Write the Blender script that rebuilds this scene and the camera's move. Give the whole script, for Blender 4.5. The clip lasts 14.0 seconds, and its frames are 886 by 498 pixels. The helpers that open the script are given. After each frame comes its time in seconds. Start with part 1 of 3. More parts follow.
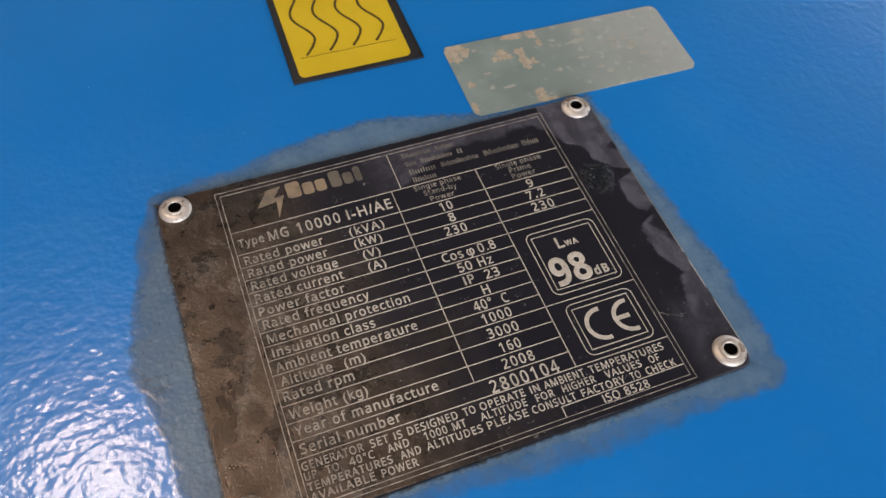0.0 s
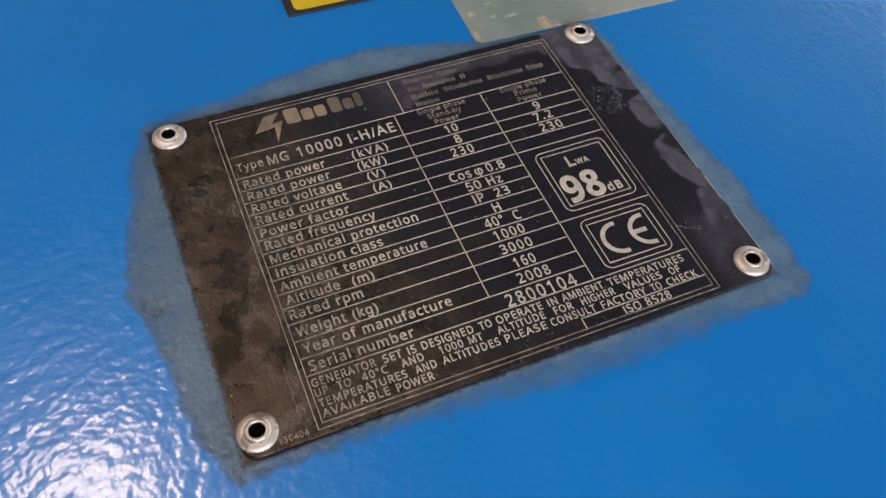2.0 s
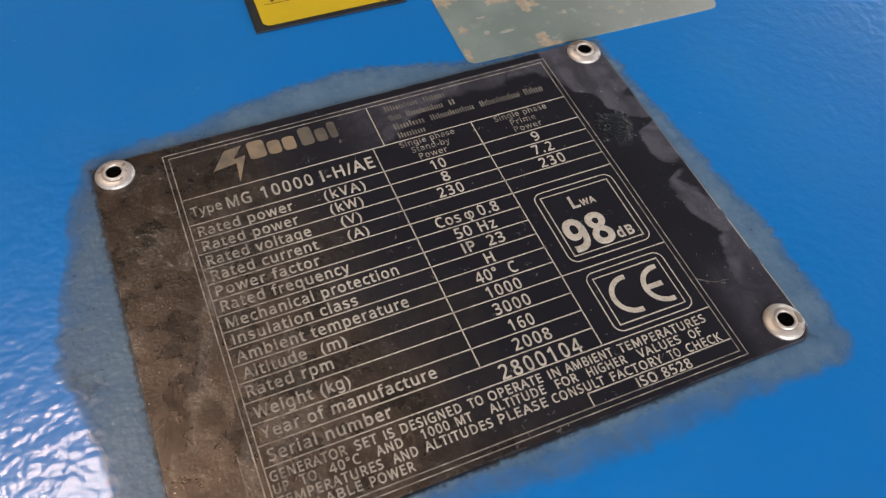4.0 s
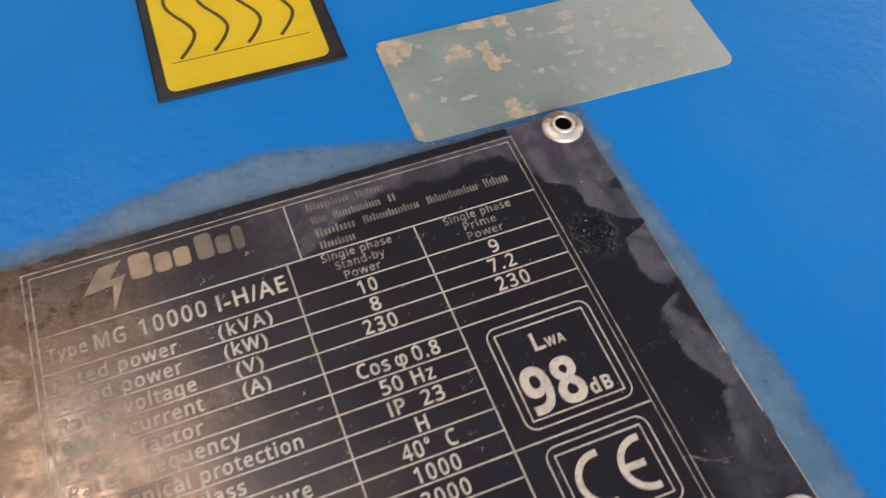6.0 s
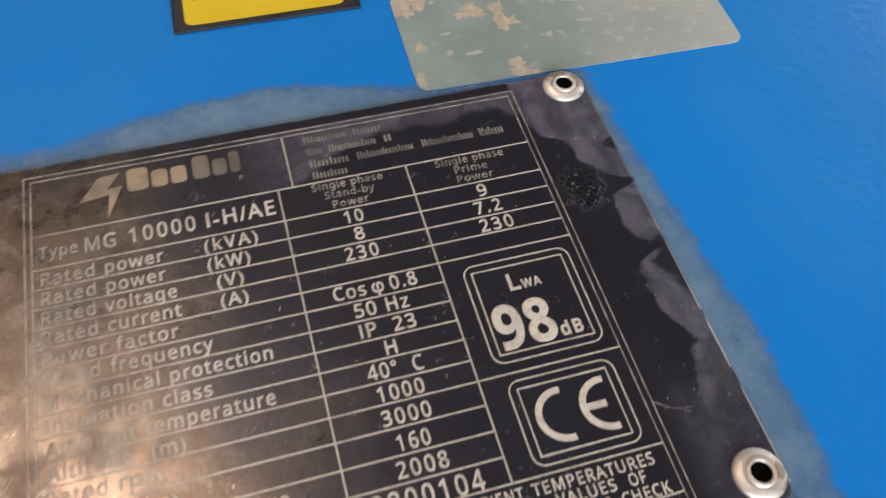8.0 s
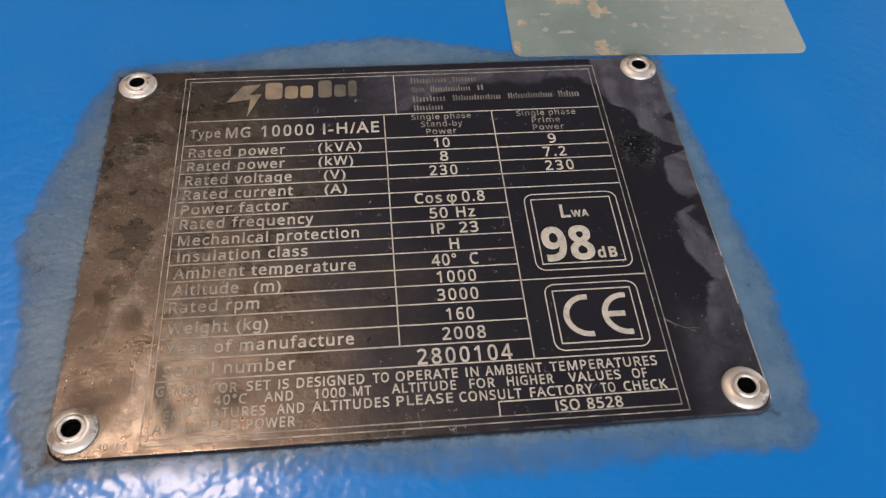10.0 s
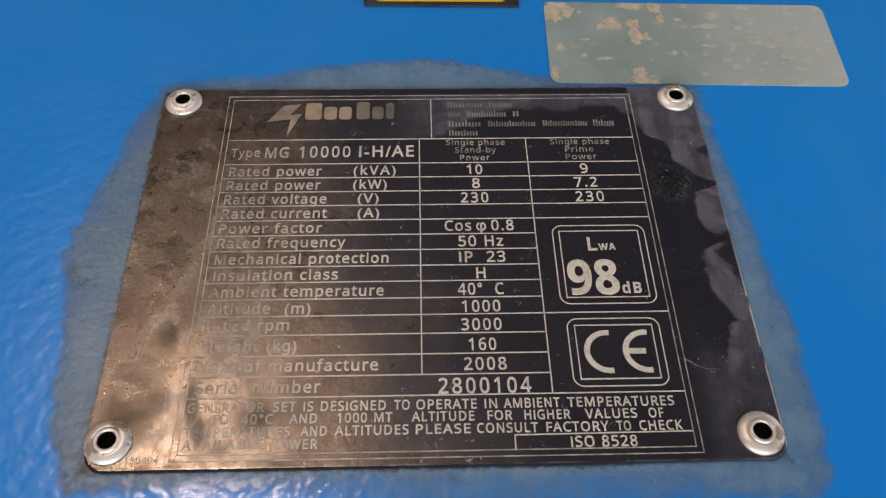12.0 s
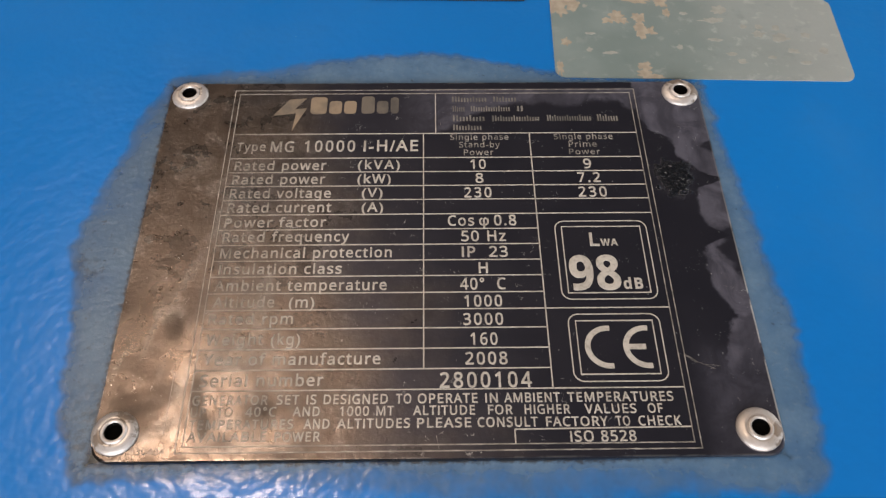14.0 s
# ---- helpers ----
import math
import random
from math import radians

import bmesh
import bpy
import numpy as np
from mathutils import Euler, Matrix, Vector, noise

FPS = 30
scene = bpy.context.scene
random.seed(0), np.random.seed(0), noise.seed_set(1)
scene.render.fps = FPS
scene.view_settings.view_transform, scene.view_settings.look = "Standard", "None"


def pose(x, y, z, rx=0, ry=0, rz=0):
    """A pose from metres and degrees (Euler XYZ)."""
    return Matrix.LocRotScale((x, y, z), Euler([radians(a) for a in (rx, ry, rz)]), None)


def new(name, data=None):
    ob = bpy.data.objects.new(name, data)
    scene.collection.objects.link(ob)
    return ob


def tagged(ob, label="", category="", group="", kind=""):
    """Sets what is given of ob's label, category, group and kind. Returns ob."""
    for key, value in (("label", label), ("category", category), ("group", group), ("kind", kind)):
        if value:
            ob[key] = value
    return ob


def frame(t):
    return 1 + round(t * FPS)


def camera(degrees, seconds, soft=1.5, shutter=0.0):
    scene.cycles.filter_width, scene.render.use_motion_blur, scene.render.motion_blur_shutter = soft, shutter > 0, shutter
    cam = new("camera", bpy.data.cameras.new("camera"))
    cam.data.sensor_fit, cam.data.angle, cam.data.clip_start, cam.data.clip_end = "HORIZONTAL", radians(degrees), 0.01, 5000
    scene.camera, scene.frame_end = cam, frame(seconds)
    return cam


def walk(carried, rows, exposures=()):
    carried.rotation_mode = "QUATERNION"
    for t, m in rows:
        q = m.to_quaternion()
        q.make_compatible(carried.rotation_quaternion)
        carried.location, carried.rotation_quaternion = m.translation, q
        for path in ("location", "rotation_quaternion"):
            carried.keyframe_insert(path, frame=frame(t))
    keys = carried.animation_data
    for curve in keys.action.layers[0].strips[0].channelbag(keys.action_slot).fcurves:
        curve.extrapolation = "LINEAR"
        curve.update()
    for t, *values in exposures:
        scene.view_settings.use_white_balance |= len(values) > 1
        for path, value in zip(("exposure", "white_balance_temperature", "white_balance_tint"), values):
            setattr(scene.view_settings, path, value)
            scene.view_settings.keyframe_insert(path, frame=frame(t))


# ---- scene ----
cam = camera(55.05, 14.0, soft=1.25, shutter=0.5)
cam.data.dof.use_dof, cam.data.dof.focus_distance, cam.data.dof.aperture_fstop = True, 0.168, 45
TOP = 0.75  # height of the panel above the floor
ROWS = [
    (0.0, -0.04517, -0.09897, 0.16831, 34.69, -2.62, -20.80),
    (0.2, -0.04987, -0.10047, 0.16557, 35.28, -2.93, -21.77),
    (0.5, -0.05376, -0.10640, 0.15964, 35.64, -2.82, -22.35),
    (0.7, -0.05432, -0.11004, 0.15700, 35.69, -2.71, -22.36),
    (1.0, -0.05552, -0.11319, 0.15467, 35.68, -2.83, -22.53),
    (1.5, -0.05655, -0.11499, 0.15141, 35.57, -2.69, -22.61),
    (2.0, -0.05478, -0.11015, 0.14832, 36.02, -2.63, -22.67),
    (2.2, -0.05407, -0.10774, 0.14642, 36.22, -2.59, -22.65),
    (4.3, -0.03873, -0.08581, 0.13397, 35.31, -2.68, -22.71),
    (4.5, -0.03634, -0.08355, 0.13298, 35.03, -2.78, -22.60),
    (5.0, -0.03008, -0.07290, 0.13021, 34.59, -2.47, -22.31),
    (5.5, -0.02118, -0.06135, 0.12630, 33.77, -2.07, -21.85),
    (6.0, -0.00865, -0.05193, 0.12234, 33.24, -1.40, -21.31),
    (6.5, -0.00091, -0.04541, 0.11966, 32.90, -1.43, -21.09),
    (7.0, 0.00447, -0.04437, 0.11775, 32.62, -0.96, -20.60),
    (7.5, 0.00167, -0.05331, 0.11643, 32.94, -1.42, -18.72),
    (7.7, -0.00021, -0.05888, 0.11577, 33.45, -1.66, -17.69),
    (8.0, -0.00479, -0.06675, 0.11712, 34.34, -2.23, -16.03),
    (8.3, -0.00927, -0.07658, 0.11834, 35.04, -2.49, -14.04),
    (8.5, -0.01058, -0.08551, 0.11951, 35.67, -2.27, -12.62),
    (8.7, -0.01034, -0.09350, 0.12039, 36.07, -1.81, -11.25),
    (10.8, -0.00498, -0.10167, 0.13203, 36.42, -2.08, -2.92),
    (11.0, -0.00553, -0.10118, 0.13310, 36.26, -1.83, -2.47),
    (11.5, -0.00280, -0.09776, 0.13511, 35.60, -1.14, -1.80),
    (12.0, -0.00257, -0.09642, 0.13543, 35.20, -0.82, -1.42),
    (12.5, -0.00355, -0.09662, 0.13578, 34.99, -0.76, -1.12),
    (12.8, -0.00074, -0.09882, 0.13649, 34.84, -0.52, -0.96),
    (13.0, 0.00080, -0.09947, 0.13763, 34.71, -0.45, -0.92),
    (13.5, 0.00047, -0.09848, 0.13719, 34.50, -0.30, -0.86),
    (14.0, -0.00104, -0.09582, 0.13752, 34.26, -0.38, -0.78),
]
EXPOSURES = ((0, 0.26), (2, 0.24), (4.5, 0.34), (5.0, 0.48), (6.0, 0.60), (6.5, 0.60), (7.5, 0.54), (8.5, 0.64), (11, 0.28), (14, 0.34))
FACE = TOP + 0.0009  # the nameplate's upper side
walk(cam, [(t, pose(x, y, FACE + z, rx, ry, rz)) for t, x, y, z, rx, ry, rz in ROWS], EXPOSURES)

# ---- world and light ----
world = bpy.data.worlds.new("world")
world.use_nodes = True
scene.world = world
sky = world.node_tree.nodes.new("ShaderNodeTexSky")
sky.sky_type, sky.sun_disc, sky.sun_elevation, sky.sun_rotation = "NISHITA", False, radians(40), radians(60)
world.node_tree.links.new(sky.outputs[0], world.node_tree.nodes["Background"].inputs[0])
world.node_tree.nodes["Background"].inputs[1].default_value = 0.1

ROOM_X, ROOM_Y, ROOM_H = (-2.6, 2.1), (-2.2, 3.0), 3.2
ROOF = (-1.0, -0.58, 0.57, 1.13)      # rooflight opening, x0 x1 y0 y1
FILL_GAP = (-1.6, 1.2, 1.0, 2.5)         # added opening in the south wall for fill light, x0 x1 z0 z1
GATE = (-0.2, 2.4, 2.05)                 # opening in the east wall, y0 y1 height


def area_lamp(name, m, sx, sy, watts, colour):
    data = bpy.data.lights.new(name, "AREA")
    data.shape, data.size, data.size_y, data.energy, data.color = "RECTANGLE", sx, sy, watts, colour
    ob = new(name, data)
    ob.matrix_world = m
    return ob


area_lamp("rooflight_lamp", pose((ROOF[0] + ROOF[1]) / 2, (ROOF[2] + ROOF[3]) / 2, ROOM_H + 0.1), ROOF[1] - ROOF[0], ROOF[3] - ROOF[2], 33, (1.0, 0.80, 0.63))
area_lamp("gate_lamp", pose(ROOM_X[1] + 0.1, (GATE[0] + GATE[1]) / 2, GATE[2] / 2, 0, 90, 0), GATE[2], GATE[1] - GATE[0], 19, (0.86, 0.94, 1.0))
# unseen fill lamp, added to brighten the panel from behind the camera
area_lamp("fill_lamp", pose((FILL_GAP[0] + FILL_GAP[1]) / 2, ROOM_Y[0] - 0.1, (FILL_GAP[2] + FILL_GAP[3]) / 2, 90, 0, 0), FILL_GAP[1] - FILL_GAP[0], FILL_GAP[3] - FILL_GAP[2], 84, (0.95, 0.97, 1.0))


# ---- materials ----

def graph(name):
    mat = bpy.data.materials.new(name)
    mat.use_nodes = True
    nodes, links = mat.node_tree.nodes, mat.node_tree.links
    return mat, nodes, links, nodes["Principled BSDF"]


def put_in(links, socket, value):
    if hasattr(value, "links"):
        links.new(value, socket)
    elif isinstance(value, (tuple, list)) and len(value) == 3 and socket.type == "RGBA":
        socket.default_value = (*value, 1)
    else:
        socket.default_value = value


class Maker:
    """Short hand for shader nodes of one material; coordinates are metres in the world."""

    def __init__(self, name):
        self.mat, self.nodes, self.links, self.bsdf = graph(name)
        self.coord = self.nodes.new("ShaderNodeNewGeometry").outputs["Position"]

    def place(self, scale=(1, 1, 1), turn=0, shift=(0, 0, 0)):
        n = self.nodes.new("ShaderNodeMapping")
        self.links.new(self.coord, n.inputs["Vector"])
        n.inputs["Scale"].default_value, n.inputs["Rotation"].default_value[2], n.inputs["Location"].default_value = scale, radians(turn), shift
        return n.outputs[0]

    def noise(self, scale, detail=3, rough=0.55, distort=0.0, at=None):
        n = self.nodes.new("ShaderNodeTexNoise")
        self.links.new(at or self.coord, n.inputs["Vector"])
        n.inputs["Scale"].default_value, n.inputs["Detail"].default_value = scale, detail
        n.inputs["Roughness"].default_value, n.inputs["Distortion"].default_value = rough, distort
        return n.outputs[0]

    def cells(self, scale, at=None):
        n = self.nodes.new("ShaderNodeTexVoronoi")
        self.links.new(at or self.coord, n.inputs["Vector"])
        n.inputs["Scale"].default_value = scale
        return n.outputs["Distance"]

    def ramp(self, value, low, high, a=0.0, b=1.0):
        n = self.nodes.new("ShaderNodeMapRange")
        n.interpolation_type = "SMOOTHSTEP"
        for socket, v in zip(n.inputs[:5], (value, low, high, a, b)):
            put_in(self.links, socket, v)
        return n.outputs[0]

    def sum(self, op, a, b):
        n = self.nodes.new("ShaderNodeMath")
        n.operation = op
        put_in(self.links, n.inputs[0], a)
        put_in(self.links, n.inputs[1], b)
        return n.outputs[0]

    def axis(self, which):
        n = self.nodes.new("ShaderNodeSeparateXYZ")
        self.links.new(self.coord, n.inputs[0])
        return n.outputs[which]

    def profile(self, value, points):
        """A curve through (place, height) pairs in mm, in rising order of place; value and result are metres."""
        lo, hi = points[0][0], points[-1][0]
        low, high = min(h for _, h in points), max(h for _, h in points)
        n = self.nodes.new("ShaderNodeValToRGB")
        self.links.new(self.straight(value, lo * 0.001, hi * 0.001, 0, 1), n.inputs[0])
        stops = n.color_ramp.elements
        for k, (place, height) in enumerate(points):
            at, grey = (place - lo) / (hi - lo), (height - low) / (high - low)
            stop = stops[0] if k == 0 else stops[-1] if k == len(points) - 1 else stops.new(at)
            stop.position, stop.color = at, (grey, grey, grey, 1)
        return self.straight(n.outputs[0], 0, 1, low * 0.001, high * 0.001)

    def straight(self, value, low, high, a, b):
        n = self.nodes.new("ShaderNodeMapRange")
        for socket, v in zip(n.inputs[:5], (value, low, high, a, b)):
            put_in(self.links, socket, v)
        return n.outputs[0]

    def near(self, x, y, radius, soft, wobble=None):
        """1 inside a round spot of the panel, in metres; wobble bends its rim."""
        n = self.nodes.new("ShaderNodeVectorMath")
        n.operation = "DISTANCE"
        self.links.new(self.coord, n.inputs[0])
        n.inputs[1].default_value = (x, y, TOP)
        d = n.outputs["Value"]
        if wobble is not None:
            d = self.sum("ADD", d, self.sum("MULTIPLY", self.sum("SUBTRACT", wobble, 0.5), radius * 3.0))
        return self.ramp(d, radius - soft, radius + soft, 1, 0)

    def smear(self, x, y, rx, ry, turn, soft, wobble):
        """1 inside a long spot of the panel, half axes in metres, bent by wobble."""
        off = self.nodes.new("ShaderNodeVectorMath")
        off.operation = "SUBTRACT"
        self.links.new(self.coord, off.inputs[0])
        off.inputs[1].default_value = (x, y, FACE)
        spin = self.nodes.new("ShaderNodeMapping")
        spin.vector_type = "TEXTURE"
        spin.inputs["Rotation"].default_value[2], spin.inputs["Scale"].default_value = radians(turn), (rx, ry, 1)
        self.links.new(off.outputs[0], spin.inputs["Vector"])
        size = self.nodes.new("ShaderNodeVectorMath")
        size.operation = "LENGTH"
        self.links.new(spin.outputs[0], size.inputs[0])
        d = self.sum("ADD", size.outputs["Value"], self.sum("MULTIPLY", self.sum("SUBTRACT", wobble, 0.5), 2.0))
        return self.ramp(d, 1 - soft, 1 + soft, 1, 0)

    def mix(self, fac, a, b):
        n = self.nodes.new("ShaderNodeMix")
        n.data_type = "RGBA"
        put_in(self.links, n.inputs[0], fac)
        put_in(self.links, n.inputs[6], a)
        put_in(self.links, n.inputs[7], b)
        return n.outputs[2]

    def relief(self, height, depth, strength=1.0, under=None):
        n = self.nodes.new("ShaderNodeBump")
        n.inputs["Strength"].default_value, n.inputs["Distance"].default_value = strength, depth
        self.links.new(height, n.inputs["Height"])
        if under is not None:
            self.links.new(under, n.inputs["Normal"])
        return n.outputs[0]

    def finish(self, **values):
        names = {"colour": "Base Color", "rough": "Roughness", "metal": "Metallic", "normal": "Normal", "coat": "Coat Weight",
                 "coat_rough": "Coat Roughness", "coat_ior": "Coat IOR", "coat_normal": "Coat Normal", "gloss": "Specular IOR Level", "alpha": "Alpha"}
        for key, v in values.items():
            put_in(self.links, self.bsdf.inputs[names[key]], v)
        return self.mat


def orange_peel(m):
    """The fine dimples of the sprayed paint."""
    peel = m.noise(450, 1.2, 0.45)
    swell = m.noise(170, 1, 0.4)
    return m.sum("ADD", m.sum("MULTIPLY", peel, 0.9), m.sum("MULTIPLY", swell, 0.35))


def blue_paint():
    m = Maker("blue_textured_paint")
    h = orange_peel(m)
    dust = m.ramp(m.noise(900, 2), 0.70, 0.78)
    cloud = m.noise(14, 3)
    c = m.mix(m.ramp(cloud, 0.3, 0.7), (0.004, 0.154, 0.478), (0.005, 0.170, 0.514))
    c = m.mix(m.sum("MULTIPLY", dust, 0.06), c, (0.06, 0.24, 0.52))
    c = m.mix(m.sum("MULTIPLY", m.ramp(m.noise(38, 4, 0.6), 0.5, 0.75), 0.10), c, (0.07, 0.22, 0.42))
    specks = m.sum("MULTIPLY", m.ramp(m.cells(95), 0.010, 0.018, 1, 0), m.ramp(m.noise(35, 2), 0.5, 0.55))
    c = m.mix(specks, c, (0.35, 0.48, 0.62))
    return m.finish(colour=c, rough=m.ramp(m.noise(60, 3), 0.3, 0.7, 0.29, 0.35), normal=m.relief(h, 0.00013), gloss=0.28,
                    coat=0.36, coat_rough=m.ramp(m.noise(110, 3), 0.3, 0.7, 0.10, 0.14), coat_normal=m.relief(h, 0.00017))


def film_residue():
    m = Maker("grey_adhesive_film")
    x, y = m.axis(0), m.axis(1)
    blot, fine = m.noise(120, 5, 0.65), m.noise(900, 3, 0.6)
    c = m.mix(m.ramp(blot, 0.35, 0.65), (0.082, 0.158, 0.258), (0.122, 0.205, 0.302))
    c = m.mix(m.ramp(m.sum("ADD", x, m.sum("MULTIPLY", blot, 0.012)), -0.040, -0.056, 0.0, 0.65), c, (0.086, 0.134, 0.188))
    c = m.mix(m.sum("MULTIPLY", m.ramp(fine, 0.55, 0.75), 0.5), c, (0.19, 0.24, 0.29))
    c = m.mix(m.ramp(m.noise(700, 3), 0.66, 0.74, 0, 0.7), c, (0.030, 0.045, 0.062))
    grime = m.sum("MULTIPLY", m.near(-0.056, -0.049, 0.017, 0.010), m.ramp(m.noise(520, 5, 0.7), 0.44, 0.62))
    bits = m.sum("MULTIPLY", m.ramp(x, -0.061, -0.066), m.ramp(m.noise(640, 4, 0.7), 0.58, 0.66))
    smudge = m.sum("MULTIPLY", m.near(-0.0683, -0.0060, 0.0032, 0.0016, m.noise(300, 3)), m.ramp(m.noise(480, 4, 0.7), 0.42, 0.56))
    c = m.mix(m.sum("MULTIPLY", m.sum("MAXIMUM", grime, m.sum("MAXIMUM", bits, smudge)), 0.75), c, (0.045, 0.055, 0.062))
    # grit along the plate's rim, with the edge's shadow painted in
    gap = m.sum("MAXIMUM", m.sum("SUBTRACT", m.sum("ABSOLUTE", x, 0), 0.0589), m.sum("SUBTRACT", m.sum("ABSOLUTE", m.sum("ADD", y, 0.0007), 0), 0.0439))
    grit = m.ramp(m.sum("ADD", gap, m.sum("MULTIPLY", m.sum("SUBTRACT", m.noise(520, 4, 0.7), 0.5), 0.0030)), 0.0001, 0.0010, 0.9, 0)
    c = m.mix(m.sum("MULTIPLY", grit, m.ramp(x, 0.055, 0.020, 0.1, 1)), c, (0.030, 0.026, 0.022))
    # thickness: thin towards the rim, and wiped thin along the lower edge
    rim = m.nodes.new("ShaderNodeAttribute")
    rim.attribute_name = "cover"
    wiped = m.sum("MULTIPLY", m.ramp(y, -0.0440, -0.0475), m.sum("MULTIPLY", m.ramp(x, -0.050, -0.038), m.ramp(x, 0.054, 0.040)))
    upper = m.sum("MULTIPLY", m.ramp(y, -0.005, 0.035), m.ramp(x, -0.01, -0.05))
    thin = m.sum("ADD", m.sum("MULTIPLY", wiped, 0.38), m.sum("MULTIPLY", upper, 0.25))
    cover = m.sum("MULTIPLY", rim.outputs["Fac"], m.sum("SUBTRACT", 0.95, thin))
    ragged = m.sum("ADD", m.sum("MULTIPLY", m.sum("SUBTRACT", m.noise(230, 5, 0.65), 0.5), 0.6), cover)
    cover = m.sum("MULTIPLY", m.ramp(ragged, 0.0, 0.80, 0.0, 0.92), m.ramp(rim.outputs["Fac"], 0.0, m.ramp(x, -0.050, -0.020, 0.40, 0.12)))
    cover = m.sum("MULTIPLY", cover, m.ramp(m.noise(75, 4, 0.6), 0.30, 0.62, 0.76, 1.0))
    return m.finish(colour=c, rough=m.ramp(fine, 0.3, 0.7, 0.36, 0.50), normal=m.relief(m.noise(900, 3, 0.6), 0.00010, 1, m.relief(orange_peel(m), 0.00009)), alpha=cover)


def black_plate():
    m = Maker("black_anodised_plate")
    x, y = m.axis(0), m.axis(1)
    ragged, fine = m.noise(120, 4, 0.55), m.noise(1800, 3, 0.65)
    bend = m.sum("MULTIPLY", m.sum("SUBTRACT", m.noise(55, 4, 0.6), 0.5), 0.05)
    lobes = m.sum("MULTIPLY", m.sum("SUBTRACT", m.noise(420, 4, 0.6, 0.6), 0.5), 0.0028)
    brushed = m.noise(420, 4, 0.6, 0, m.place((1.6, 0.35, 1), 38))
    # dull film in lobes down the outer side of the right margin
    inner = m.profile(y, ((-45, 50), (-34, 50.5), (-27.8, 51.5), (-23, 52.7), (-19.2, 54.2), (-17.6, 55.4), (-12.8, 53), (-8.7, 52.2), (-4.7, 51.9), (-1.7, 52.6), (-0.4, 55.5), (0.5, 58.5),
                          (2, 55.8), (3, 54.2), (6.2, 53.2), (9.7, 53.2), (12.6, 54), (14, 57.5), (15, 60.5), (16, 57), (17.2, 54.8), (20.8, 51.2), (23.8, 50.4), (26.6, 49.6), (28.5, 46.6), (33, 44.2), (44, 44.0)))
    outer = m.profile(y, ((-45, 61), (-14, 61), (-9.6, 58.5), (-5.5, 57), (-2.2, 54.9), (-0.5, 57.5), (1.4, 56.4), (2.6, 58.3), (4.5, 61), (20, 61), (22.2, 58.8), (23.6, 56.9), (25, 57.4), (26.5, 61), (44, 61)))
    bent_x = m.sum("ADD", x, lobes)
    side = m.sum("MULTIPLY", m.ramp(m.sum("SUBTRACT", bent_x, inner), -0.0003, 0.0007), m.ramp(m.sum("SUBTRACT", outer, bent_x), -0.0008, 0.0010, 0.15, 1))
    film = m.sum("MULTIPLY", side, m.ramp(m.sum("ADD", y, lobes), -0.034, -0.022, 0.35, 1))
    # grey sheen low on the right margin, painted in as thin film
    film = m.sum("MAXIMUM", film, m.sum("MULTIPLY", m.ramp(bent_x, 0.0440, 0.0500, 0.0, 0.5), m.ramp(y, -0.020, -0.029)))
    # and wiped over the heading, down to a ragged edge
    lower = m.profile(x, ((-60, 27), (-2, 27.5), (2, 28.5), (8.5, 33.4), (14, 35.4), (17.8, 36.2), (24.7, 37), (28, 35.4), (31.4, 35.6), (34, 37.5), (40.5, 37), (43, 34.5), (61, 33)))
    wipe = m.sum("MULTIPLY", m.ramp(m.sum("SUBTRACT", m.sum("ADD", y, m.sum("MULTIPLY", lobes, 0.9)), lower), -0.0006, 0.0012), m.ramp(y, 0.0418, 0.0408))
    film = m.sum("MAXIMUM", film, m.sum("MULTIPLY", m.sum("MULTIPLY", wipe, m.ramp(x, -0.012, 0.006, 0.1, 0.85)), m.ramp(x, 0.048, 0.044)))
    smoke = m.ramp(m.noise(140, 5, 0.62, 1.4), 0.34, 0.66, 0.50, 1.0)
    film = m.sum("MULTIPLY", film, m.sum("MULTIPLY", smoke, m.ramp(brushed, 0.30, 0.62, 0.80, 1.0)))
    worn_glare = m.ramp(m.sum("ADD", m.sum("ADD", x, m.sum("MULTIPLY", y, 0.35)), bend), -0.002, -0.038)
    spot = m.smear(0.0498, 0.0152, 0.0038, 0.0046, 0, 0.25, m.ramp(m.noise(420, 4, 0.6), 0.2, 0.8, 0.3, 0.7))
    film = m.sum("MULTIPLY", film, m.sum("SUBTRACT", 1.0, spot))
    scratch = m.noise(800, 4, 0.65, 0, m.place((1.5, 0.3, 1), -25))
    pits = m.ramp(m.noise(150, 5, 0.62), 0.38, 0.66)
    c = m.mix(film, (0.0365, 0.0350, 0.0470), (0.112, 0.106, 0.134))
    flecks = m.ramp(m.noise(1300, 4, 0.7), 0.50, 0.66)
    # worn left side, its colour also lifted and browned to paint warm glare
    c = m.mix(worn_glare, c, m.mix(flecks, (0.078, 0.056, 0.044), (0.094, 0.070, 0.057)))
    # rubbed smears and caked dirt towards the lower corner
    bent = m.noise(300, 5, 0.68)
    rubbed = m.smear(-0.0503, -0.0145, 0.0028, 0.0036, -20, 0.35, bent)
